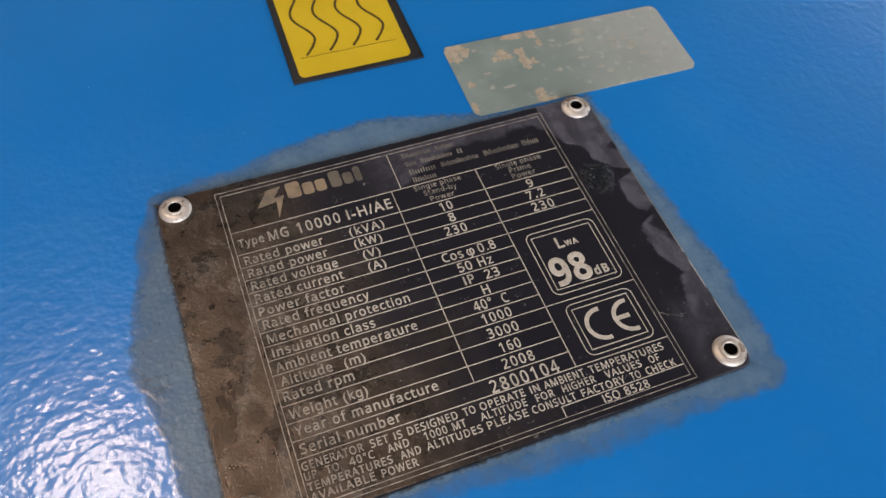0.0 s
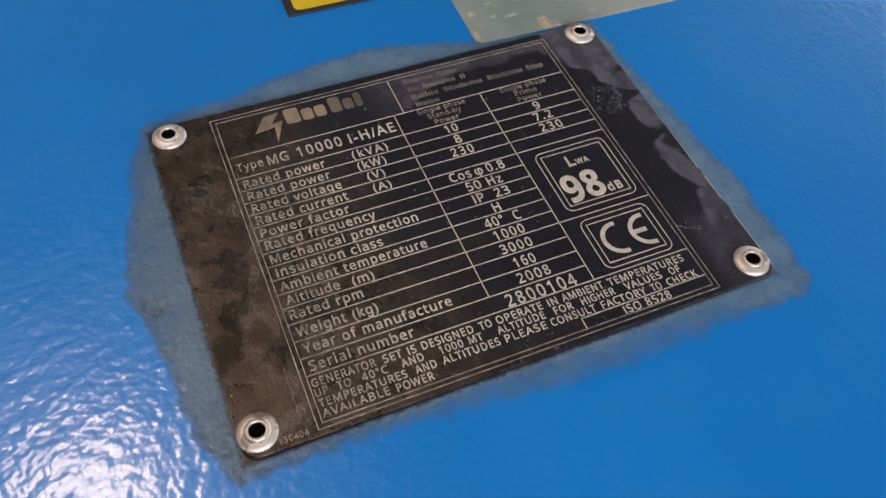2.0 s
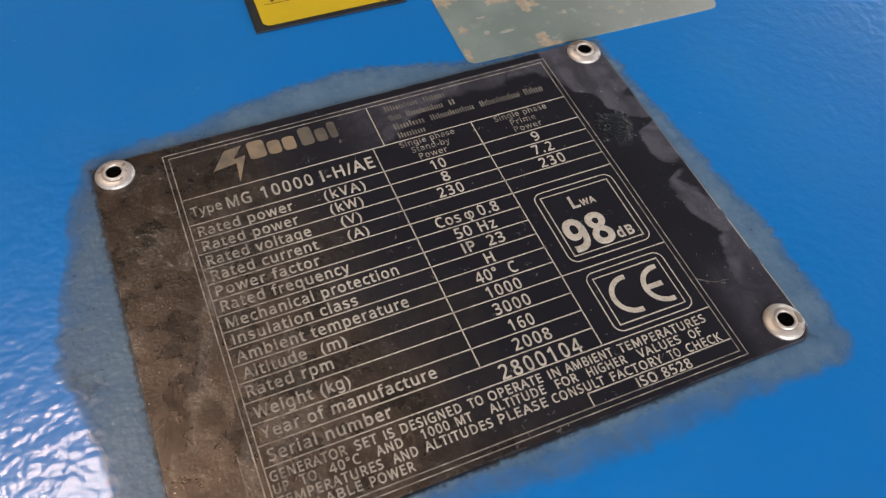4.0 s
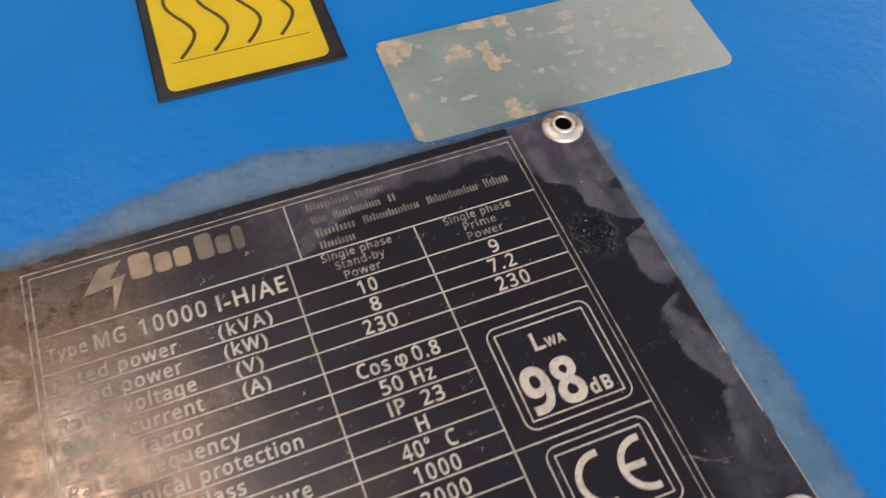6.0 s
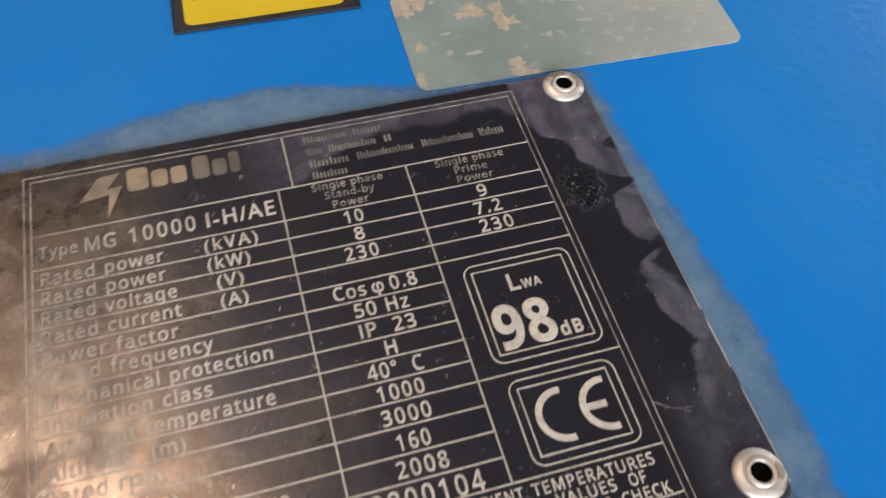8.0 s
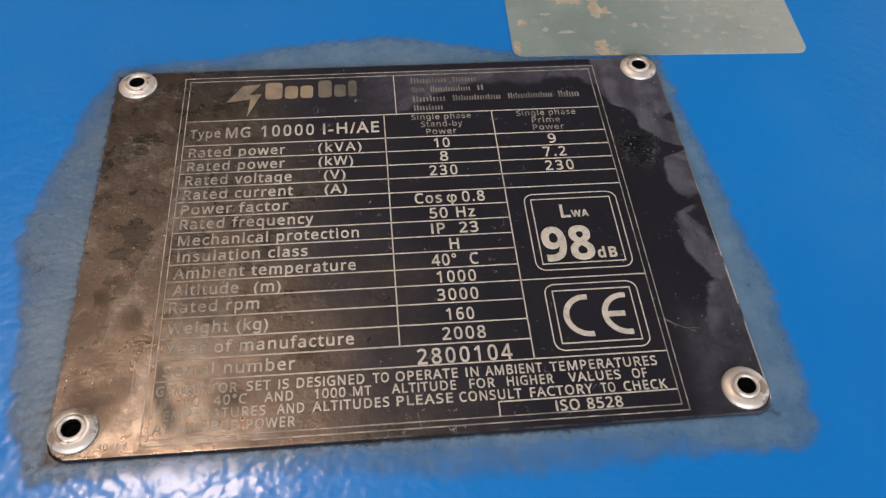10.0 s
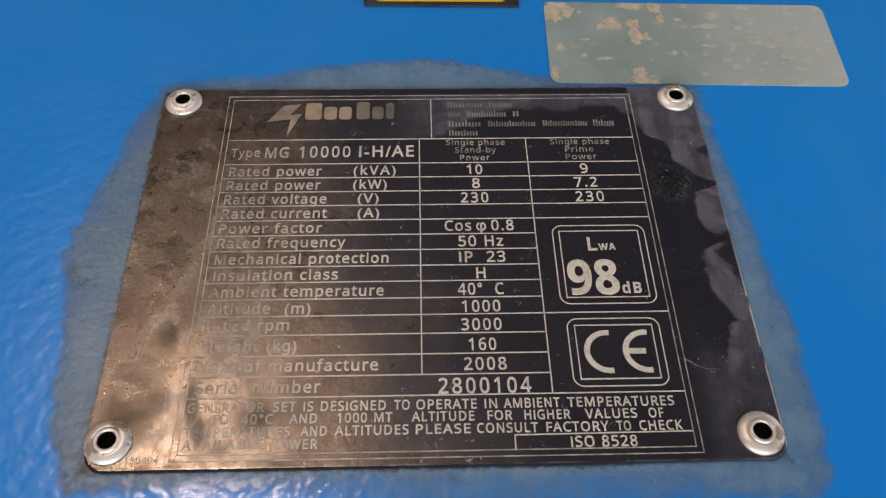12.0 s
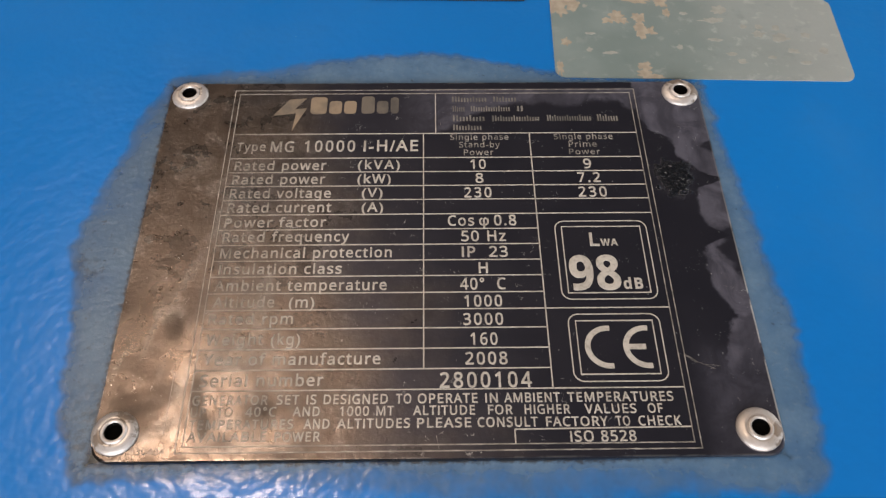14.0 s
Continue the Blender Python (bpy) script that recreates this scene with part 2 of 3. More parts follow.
    for px, py, rx, ry, turn in ((-0.0468, -0.0065, 0.0012, 0.0062, -22), (-0.0525, -0.0215, 0.0008, 0.0042, -12), (-0.0570, -0.0262, 0.0006, 0.0044, -20), (-0.0456, -0.0345, 0.0014, 0.0085, -3),
                                 (-0.0430, 0.0045, 0.0016, 0.0060, -6), (-0.0500, -0.0405, 0.0070, 0.0020, 25), (-0.0375, -0.0262, 0.0060, 0.0034, 8), (-0.0328, -0.0150, 0.0018, 0.0085, -4),
                                 (-0.0330, -0.0425, 0.0120, 0.0010, 0), (-0.0365, -0.0375, 0.0028, 0.0020, 20)):
        rubbed = m.sum("MAXIMUM", rubbed, m.smear(px, py, rx, ry, turn, 0.45, bent))
    caked = m.sum("MAXIMUM", m.smear(-0.0424, -0.0322, 0.0011, 0.0044, 5, 0.4, bent), m.smear(-0.0405, -0.0385, 0.0012, 0.0026, 10, 0.5, bent))
    caked = m.sum("MAXIMUM", caked, m.sum("MULTIPLY", m.smear(-0.0540, -0.0362, 0.0042, 0.0013, 20, 0.6, bent), 0.6))
    caked = m.sum("MAXIMUM", caked, m.sum("MULTIPLY", m.smear(-0.0485, -0.0195, 0.0018, 0.0034, 20, 0.5, bent), 0.7))
    caked = m.sum("MAXIMUM", caked, m.sum("MULTIPLY", m.smear(-0.0310, -0.0362, 0.0030, 0.0022, 15, 0.6, bent), 0.7))
    clot = m.ramp(m.noise(330, 5, 0.72, 0, m.place((1.0, 0.6, 1), 25)), 0.30, 0.66, 0.35, 1.0)
    patch = m.ramp(m.noise(95, 5, 0.62, 0.4), 0.50, 0.58)
    margin = m.ramp(m.sum("ADD", x, m.sum("MULTIPLY", lobes, 2.0)), -0.0440, -0.0425, 0.0, 1.0)
    dull = m.sum("MULTIPLY", m.ramp(m.sum("ADD", x, m.sum("MULTIPLY", lobes, 2.5)), -0.0490, -0.0550), m.ramp(y, 0.000, -0.014))
    # gaps in the glare and the dull outer corner, darkened in the colour
    glare_gaps = m.sum("MULTIPLY", m.sum("SUBTRACT", 1.0, m.sum("MAXIMUM", rubbed, m.sum("MULTIPLY", patch, 0.8))), m.ramp(margin, 0, 1, 0.26, 0.25))
    glare_gaps = m.sum("MULTIPLY", worn_glare, m.sum("MAXIMUM", glare_gaps, m.sum("MULTIPLY", dull, 0.55)))
    c = m.mix(glare_gaps, c, (0.036, 0.029, 0.025))
    c = m.mix(m.sum("MULTIPLY", rubbed, 0.35), c, (0.066, 0.057, 0.050))
    c = m.mix(m.sum("MULTIPLY", caked, 0.6), c, (0.030, 0.026, 0.023))
    c = m.mix(spot, c, (0.010, 0.011, 0.015))
    # dust: specks and short hairs
    dots = m.sum("MULTIPLY", m.ramp(m.cells(420), 0.035, 0.06, 1, 0), m.ramp(m.noise(160, 2), 0.50, 0.58))
    dots = m.sum("MAXIMUM", dots, m.sum("MULTIPLY", m.ramp(m.cells(900), 0.05, 0.09, 0.6, 0), m.ramp(m.noise(110, 3), 0.46, 0.58)))
    hair = m.sum("ABSOLUTE", m.sum("SUBTRACT", m.noise(640, 1.5, 0.5, 0.8), 0.5), 0)
    tuft = m.sum("ADD", m.ramp(m.noise(520, 2), 0.60, 0.66), m.sum("MULTIPLY", spot, m.ramp(m.noise(900, 2), 0.52, 0.60)))
    hair = m.sum("MULTIPLY", m.sum("MULTIPLY", m.ramp(hair, 0.004, 0.012, 0.8, 0), tuft), m.sum("MAXIMUM", spot, m.ramp(m.noise(60, 2), 0.48, 0.60)))
    c = m.mix(m.sum("MAXIMUM", dots, hair), c, (0.42, 0.41, 0.40))
    # coating chipped off along the rim
    rim = m.sum("MAXIMUM", m.sum("SUBTRACT", m.sum("ABSOLUTE", x, 0), 0.0589), m.sum("SUBTRACT", m.sum("ABSOLUTE", m.sum("ADD", y, 0.0007), 0), 0.0439))
    chip = m.sum("MULTIPLY", m.sum("MULTIPLY", m.ramp(rim, -0.0003, -0.00015), m.ramp(m.axis(2), FACE - 0.00034, FACE - 0.00018)), m.ramp(m.sum("ADD", m.noise(130, 5, 0.75), m.ramp(x, 0.050, 0.058, 0.0, 0.12)), 0.47, 0.58))
    c = m.mix(m.sum("MULTIPLY", chip, m.sum("ADD", 0.15, m.sum("MULTIPLY", m.ramp(x, 0.040, 0.056, 0.0, 0.7), m.sum("MULTIPLY", m.ramp(y, 0.015, -0.012), m.ramp(y, -0.0435, -0.0415))))), c, (0.55, 0.53, 0.50))
    r = m.ramp(ragged, 0.35, 0.65, 0.29, 0.34)
    r = m.sum("ADD", r, m.sum("MULTIPLY", film, 0.14))
    r = m.sum("ADD", r, m.sum("MULTIPLY", m.sum("MULTIPLY", worn_glare, m.sum("SUBTRACT", pits, 0.45)), 0.16))
    r = m.sum("ADD", r, m.sum("MULTIPLY", caked, 0.12))
    h = m.sum("ADD", m.sum("MULTIPLY", m.sum("ADD", fine, m.noise(700, 3, 0.6)), 0.35), m.sum("MULTIPLY", m.sum("ADD", m.sum("MULTIPLY", scratch, 0.25), m.sum("MULTIPLY", fine, m.sum("ADD", 0.05, m.sum("MULTIPLY", pits, 0.6)))), worn_glare))
    bump = m.relief(h, 0.00007)
    bump = m.relief(m.sum("MULTIPLY", m.noise(1100, 3, 0.7), spot), 0.00035, 1, bump)
    # gritty film of grease over the worn side, thin on the margin, wiped clean round the emblem
    base = m.ramp(m.sum("MAXIMUM", patch, m.sum("MULTIPLY", margin, 0.50)), 0.0, 1.0, 0.32, 0.78)
    heading = m.sum("MULTIPLY", m.ramp(y, 0.0270, 0.0290), m.ramp(brushed, 0.35, 0.62, 0.50, 0.22))
    base = m.sum("MULTIPLY", base, m.sum("SUBTRACT", 1.0, heading))
    base = m.sum("MAXIMUM", base, rubbed)
    base = m.sum("MULTIPLY", base, m.sum("SUBTRACT", 1.0, m.sum("MAXIMUM", m.sum("MULTIPLY", caked, 0.85), m.sum("MULTIPLY", dull, 0.78))))
    greased = m.ramp(m.sum("ADD", m.sum("ADD", x, m.sum("MULTIPLY", y, 0.35)), bend), 0.000, -0.030)
    grit = m.sum("ADD", m.sum("ADD", m.noise(900, 4, 0.7), m.sum("MULTIPLY", m.ramp(m.noise(430, 4, 0.7), 0.40, 0.60), 1.1)), m.noise(90, 3, 0.55))
    # coat made stronger upwards, standing in for the glare's wider reach
    glare_reach = m.ramp(y, -0.030, 0.012, 0.86, 1.30)
    return m.finish(colour=c, rough=m.sum("SUBTRACT", r, m.sum("MULTIPLY", spot, 0.14)), normal=bump, metal=m.sum("ADD", m.ramp(film, 0, 1, 0.7, 0.3), m.sum("MULTIPLY", worn_glare, 0.24)), gloss=0.35,
                    coat=m.sum("MULTIPLY", m.sum("MULTIPLY", greased, glare_reach), m.sum("MULTIPLY", clot, base)), coat_rough=m.ramp(clot, 0.35, 1.0, 0.41, 0.33), coat_ior=1.68, coat_normal=m.relief(grit, 0.00007))


def etched_metal():
    m = Maker("etched_bare_aluminium")
    g = m.noise(2500, 3, 0.6)
    dirt = m.ramp(m.noise(260, 4, 0.65), 0.45, 0.75)
    c = m.mix(dirt, (0.51, 0.452, 0.388), (0.355, 0.31, 0.265))
    # tan towards the left, with the letters' fading in glare painted in
    glare_fade = m.ramp(m.sum("ADD", m.axis(0), m.sum("MULTIPLY", m.noise(140, 4, 0.65), 0.016)), -0.008, -0.034, 0.0, 0.58)
    c = m.mix(glare_fade, c, (0.150, 0.122, 0.098))
    c = m.mix(m.ramp(m.noise(1100, 4, 0.7), 0.48, 0.66, 0, 0.45), c, (0.20, 0.175, 0.15))
    # dark breaks on the greasy side: grime flecks and painted loss in glare
    broken_up = m.sum("MULTIPLY", m.ramp(m.noise(620, 4, 0.65), 0.46, 0.60), m.ramp(m.axis(0), -0.022, -0.040, 0.0, 0.62))
    c = m.mix(broken_up, c, (0.085, 0.070, 0.056))
    return m.finish(colour=c, rough=m.ramp(g, 0.3, 0.7, 0.5, 0.65), metal=0.0, gloss=0.3, normal=m.relief(g, 0.00003))


def faded_etch(name="grimy_etched_metal", bare=(0.29, 0.215, 0.145), dull=(0.15, 0.122, 0.096), scale=130):
    m = Maker(name)
    g = m.noise(scale, 4, 0.6)
    return m.finish(colour=m.mix(m.ramp(g, 0.36, 0.62), bare, dull), rough=0.5, metal=0.25, normal=m.relief(m.noise(2500, 3), 0.00003))


def rivet_metal():
    m = Maker("dull_aluminium_rivet")
    g = m.noise(1500, 4, 0.65)
    grime = m.sum("MULTIPLY", m.ramp(m.noise(300, 5, 0.65), 0.50, 0.60), m.ramp(m.axis(2), FACE + 0.00128, FACE + 0.00108, 0.15, 0.85))
    c = m.mix(m.ramp(m.noise(220, 3), 0.35, 0.65), (0.66, 0.59, 0.55), (0.56, 0.48, 0.42))
    c = m.mix(grime, c, (0.17, 0.115, 0.075))
    return m.finish(colour=c, metal=m.ramp(grime, 0, 1, 0.72, 0.25), rough=m.ramp(g, 0.3, 0.7, 0.44, 0.58), normal=m.relief(m.noise(700, 3), 0.00005))


def plain(name, a, b, scale, rough, depth=0.00003, metal=0.0):
    m = Maker(name)
    g = m.noise(scale, 4, 0.6)
    return m.finish(colour=m.mix(m.ramp(g, 0.35, 0.65), a, b), rough=m.ramp(m.noise(scale * 3, 2), 0.3, 0.7, rough - 0.05, rough + 0.07), metal=metal,
                    normal=m.relief(m.noise(scale * 6, 3), depth))


def worn_label():
    m = Maker("faded_grey_green_label")
    c = m.mix(m.ramp(m.noise(45, 4), 0.35, 0.65), (0.180, 0.220, 0.206), (0.228, 0.268, 0.254))
    x = m.axis(0)
    # scuffing and a reflection's haze, both painted paler towards one end
    pale = m.ramp(m.sum("ADD", x, m.sum("MULTIPLY", m.noise(60, 3), 0.04)), 0.060, 0.125, 0.0, 0.75)
    c = m.mix(pale, c, (0.36, 0.365, 0.345))
    flake = m.ramp(m.noise(300, 4, 0.6, 0.2), 0.56, 0.70)
    more = m.ramp(m.sum("ADD", x, m.sum("MULTIPLY", m.noise(40, 2), 0.05)), 0.055, 0.105, 0.12, 0.50)
    c = m.mix(m.sum("MULTIPLY", flake, more), c, (0.45, 0.45, 0.42))
    c = m.mix(m.ramp(m.noise(140, 4, 0.65), 0.55, 0.75, 0, 0.35), c, (0.15, 0.19, 0.18))
    return m.finish(colour=c, rough=m.ramp(m.noise(80, 3), 0.3, 0.7, 0.32, 0.42), normal=m.relief(m.noise(380, 3), 0.00008))


GRIMY = faded_etch()
DIM = faded_etch("rubbed_etched_metal", (0.15, 0.125, 0.10), (0.085, 0.074, 0.065))
LINE = faded_etch("dull_etched_line", (0.40, 0.355, 0.31), (0.19, 0.17, 0.15), 420)
FAINT = plain("faint_grimy_print", (0.20, 0.178, 0.158), (0.105, 0.095, 0.086), 300, 0.5)
BLUE, FILM, BLACK, ETCH, RIVET, LABEL = blue_paint(), film_residue(), black_plate(), etched_metal(), rivet_metal(), worn_label()
# near black, painting a deep hole's shade into the shallow rivet bores
HOLE_SHADE = plain("black_hole_shade", (0.002, 0.002, 0.002), (0.004, 0.0035, 0.003), 800, 0.9)
HOLE_SHADE.node_tree.nodes["Principled BSDF"].inputs["Specular IOR Level"].default_value = 0.05
YELLOW = plain("yellow_vinyl", (0.56, 0.385, 0.008), (0.61, 0.42, 0.012), 60, 0.42, 0.00002)
VINYL = plain("black_vinyl", (0.016, 0.016, 0.018), (0.024, 0.023, 0.024), 120, 0.4)
INK = plain("brown_black_ink", (0.050, 0.030, 0.004), (0.075, 0.048, 0.006), 400, 0.45)
TORN = plain("torn_beige_paper", (0.32, 0.265, 0.20), (0.40, 0.335, 0.255), 500, 0.7)
FLECK = plain("scuffed_pale_paper", (0.30, 0.30, 0.265), (0.36, 0.35, 0.31), 500, 0.6)
SCRATCH = plain("scratched_metal", (0.10, 0.09, 0.085), (0.2, 0.18, 0.17), 900, 0.4, metal=0.5)
CONCRETE = plain("grey_concrete", (0.30, 0.25, 0.20), (0.38, 0.32, 0.26), 6, 0.8, 0.0006)
PLASTER = plain("grey_plaster", (0.30, 0.29, 0.275), (0.34, 0.33, 0.315), 4, 0.85, 0.0006)
CEIL = plain("dark_timber_ceiling", (0.075, 0.078, 0.088), (0.100, 0.103, 0.115), 5, 0.7, 0.0006)


# ---- mesh helpers ----
MM = 0.001


def part(name, bm, material, parent=None, label=""):
    me = bpy.data.meshes.new(name)
    bmesh.ops.recalc_face_normals(bm, faces=bm.faces)
    bm.to_mesh(me)
    bm.free()
    me.materials.append(material)
    ob = new(name, me)
    ob.parent = parent
    return tagged(ob, label)


def smooth(ob, degrees=40):
    ob.data.shade_smooth()
    ob.data.set_sharp_from_angle(angle=radians(degrees))
    return ob


def box(x0, x1, y0, y1, z0, z1, bevel=0.0, steps=2):
    bm = bmesh.new()
    bmesh.ops.create_cube(bm, size=1)
    for v in bm.verts:
        v.co = Vector((x0 + (v.co.x + 0.5) * (x1 - x0), y0 + (v.co.y + 0.5) * (y1 - y0), z0 + (v.co.z + 0.5) * (z1 - z0)))
    if bevel:
        bmesh.ops.bevel(bm, geom=bm.edges[:], offset=bevel, segments=steps, profile=0.5, affect="EDGES")
    return bm


def round_rect(x0, x1, y0, y1, r, n=6):
    pts = []
    for cx, cy, a in ((x1 - r, y1 - r, 0), (x0 + r, y1 - r, 90), (x0 + r, y0 + r, 180), (x1 - r, y0 + r, 270)):
        for k in range(n + 1):
            b = radians(a + 90 * k / n)
            pts.append((cx + r * math.cos(b), cy + r * math.sin(b)))
    return pts


def slab(outline, z0, z1, bevel=0.0, bm=None):
    """A flat piece with that outline; its upper rim is bevelled."""
    bm = bm or bmesh.new()
    top = bm.faces.new([bm.verts.new((x, y, z1)) for x, y in outline])
    low = [bm.verts.new((v.co.x, v.co.y, z0)) for v in top.verts]
    ring = list(top.verts)
    for k in range(len(ring)):
        bm.faces.new((ring[k], low[k], low[k - 1], ring[k - 1]))
    if bevel:
        bmesh.ops.bevel(bm, geom=top.edges[:], offset=bevel, segments=2, profile=0.5, affect="EDGES")
    return bm


def ribbon(path, width, z0, z1, closed=False, bm=None):
    """A raised line of even width along a path in the plane."""
    bm = bm or bmesh.new()
    n = len(path)
    rows = []
    for k, (x, y) in enumerate(path):
        a = path[(k - 1) % n] if closed or k else path[k]
        b = path[(k + 1) % n] if closed or k < n - 1 else path[k]
        d = Vector((b[0] - a[0], b[1] - a[1])).normalized()
        e1 = Vector((x - a[0], y - a[1]))
        wide = width / 2
        if e1.length > 0 and (closed or 0 < k < n - 1):
            wide /= max(0.5, abs(d.dot(e1.normalized())))
        nx, ny = -d.y * wide, d.x * wide
        rows.append([bm.verts.new(p) for p in ((x + nx, y + ny, z0), (x + nx, y + ny, z1), (x - nx, y - ny, z1), (x - nx, y - ny, z0))])
    for k in range(n if closed else n - 1):
        a, b = rows[k], rows[(k + 1) % n]
        for j in range(3):
            bm.faces.new((a[j], a[j + 1], b[j + 1], b[j]))
    if not closed:
        bm.faces.new(rows[0])
        bm.faces.new(rows[-1][::-1])
    return bm


def lathe(profile, cx, cy, z, n=40):
    bm = bmesh.new()
    rings = [[bm.verts.new((cx + r * math.cos(2 * math.pi * k / n), cy + r * math.sin(2 * math.pi * k / n), z + h)) for k in range(n)] for r, h in profile]
    for a, b in zip(rings, rings[1:]):
        for k in range(n):
            bm.faces.new((a[k - 1], a[k], b[k], b[k - 1]))
    return bm


def ragged_blob(cx, cy, rx, ry, seed, z0, z1, jag=0.35, n=36):
    pts = []
    for k in range(n):
        a = 2 * math.pi * k / n
        f = 1 + jag * (2 * noise.noise(Vector((2.2 * math.cos(a), 2.2 * math.sin(a), seed))) + 0.3 * noise.noise(Vector((5 * math.cos(a), 5 * math.sin(a), seed + 9))))
        pts.append((cx + rx * f * math.cos(a), cy + ry * f * math.sin(a)))
    return slab(pts, z0, z1)


# ---- the room ----
def wall(name, *size):
    return tagged(part(name, box(*size), PLASTER), "grey plastered workshop wall", "wall", kind="structure")


(X0, X1), (Y0, Y1), WT = ROOM_X, ROOM_Y, 0.15
tagged(part("floor", box(X0 - WT, X1 + WT, Y0 - WT, Y1 + WT, -0.1, 0), CONCRETE), "plain grey concrete workshop floor", "floor", kind="structure")
wall("wall_west", X0 - WT, X0, Y0, Y1, 0, ROOM_H)
wall("wall_north", X0 - WT, X1 + WT, Y1, Y1 + WT, 0, ROOM_H)


def boxes(*sizes):
    bm = bmesh.new()
    for size in sizes:
        me = bpy.data.meshes.new("tmp")
        box(*size).to_mesh(me)
        bm.from_mesh(me)
        bpy.data.meshes.remove(me)
    return bm


tagged(part("wall_east", boxes((X1, X1 + WT, Y0, GATE[0], 0, ROOM_H), (X1, X1 + WT, GATE[1], Y1, 0, ROOM_H), (X1, X1 + WT, GATE[0], GATE[1], GATE[2], ROOM_H)), PLASTER),
       "grey plastered wall with a wide open gate", "wall", kind="structure")
tagged(part("wall_south", boxes((X0 - WT, FILL_GAP[0], Y0 - WT, Y0, 0, ROOM_H), (FILL_GAP[1], X1 + WT, Y0 - WT, Y0, 0, ROOM_H), (FILL_GAP[0], FILL_GAP[1], Y0 - WT, Y0, 0, FILL_GAP[2]),
                                (FILL_GAP[0], FILL_GAP[1], Y0 - WT, Y0, FILL_GAP[3], ROOM_H)), PLASTER), "grey plastered wall with an added opening for fill light", "wall", kind="structure")
bm = bmesh.new()
for size in ((X0 - WT, ROOF[0], Y0 - WT, Y1 + WT), (ROOF[1], X1 + WT, Y0 - WT, Y1 + WT), (ROOF[0], ROOF[1], Y0 - WT, ROOF[2]), (ROOF[0], ROOF[1], ROOF[3], Y1 + WT)):
    me = bpy.data.meshes.new("tmp")
    box(*size, ROOM_H, ROOM_H + 0.15).to_mesh(me)
    bm.from_mesh(me)
    bpy.data.meshes.remove(me)
tagged(part("ceiling", bm, CEIL), "dark timber ceiling with a rooflight opening", "ceiling", kind="structure")

# ---- generator housing ----
housing = tagged(new("generator_housing"), "blue painted steel generator housing with orange-peel paint", "generator")
body = smooth(part("body", box(-0.42, 0.52, -0.28, 0.42, 0.0, TOP - 0.004, 0.012, 3), BLUE, housing))
panel = smooth(part("top_panel", box(-0.43, 0.53, -0.29, 0.43, TOP - 0.003, TOP, 0.0014, 3), BLUE, housing))


# ---- adhesive film round the nameplate ----
PX, PY0, PY1 = 59.0, -44.6, 43.2       # half width, lower and upper edge of the plate, mm


def along(values, u):
    s = u * (len(values) - 1)
    k = min(int(s), len(values) - 2)
    return values[k] + (values[k + 1] - values[k]) * (s - k)


def film_outline(inset, rough):
    left = (1.5, 6, 7, 9.5, 11, 13.2, 10.5, 8.7, 8.3, 7, 3.5)          # margins from top to bottom
    low = (3.2, 3.2, 3.6, 4.8, 6.6, 7.8, 7.4, 6.2, 6.4)                 # from left to right
    right = (6.8, 7.2, 6.6, 7.6, 6, 5.6, 4.6, 3.7, 3.1, 2.4, 1.5)      # from bottom to top
    high = (1, 1.6, 2.4, 5.2, 8, 11.0, 9.8, 8.4, 6, 4.6, 2.6)          # from right to left
    def ragged_margin(g, x, y):
        g += rough * (noise.noise(Vector((x * 0.22, y * 0.22, 3))) + 0.9 * noise.noise(Vector((x * 0.7, y * 0.7, 8))))
        return max(g - inset, min(g, -1.5 - inset * 0.1))

    sides = ((left, (-PX, PY1), (-PX, PY0), (-1, 0)), (low, (-PX, PY0), (PX, PY0), (0, -1)), (right, (PX, PY0), (PX, PY1), (1, 0)), (high, (PX, PY1), (-PX, PY1), (0, 1)))
    pts = []
    for k, (margins, a, b, out) in enumerate(sides):
        for j in range(130):
            u = (j + 0.5) / 130
            x, y = a[0] + (b[0] - a[0]) * u, a[1] + (b[1] - a[1]) * u
            g = ragged_margin(along(margins, u), x, y)
            pts.append(((x + out[0] * g) * MM, (y + out[1] * g) * MM))
        after, turned = sides[(k + 1) % 4][0], sides[(k + 1) % 4][3]
        for j in range(1, 12):
            w = math.pi / 2 * j / 12
            dx, dy = out[0] * math.cos(w) + turned[0] * math.sin(w), out[1] * math.cos(w) + turned[1] * math.sin(w)
            g = ragged_margin(margins[-1] + (after[0] - margins[-1]) * j / 12, b[0] + 4 * dx, b[1] + 4 * dy)
            pts.append(((b[0] + dx * g) * MM, (b[1] + dy * g) * MM))
    return pts


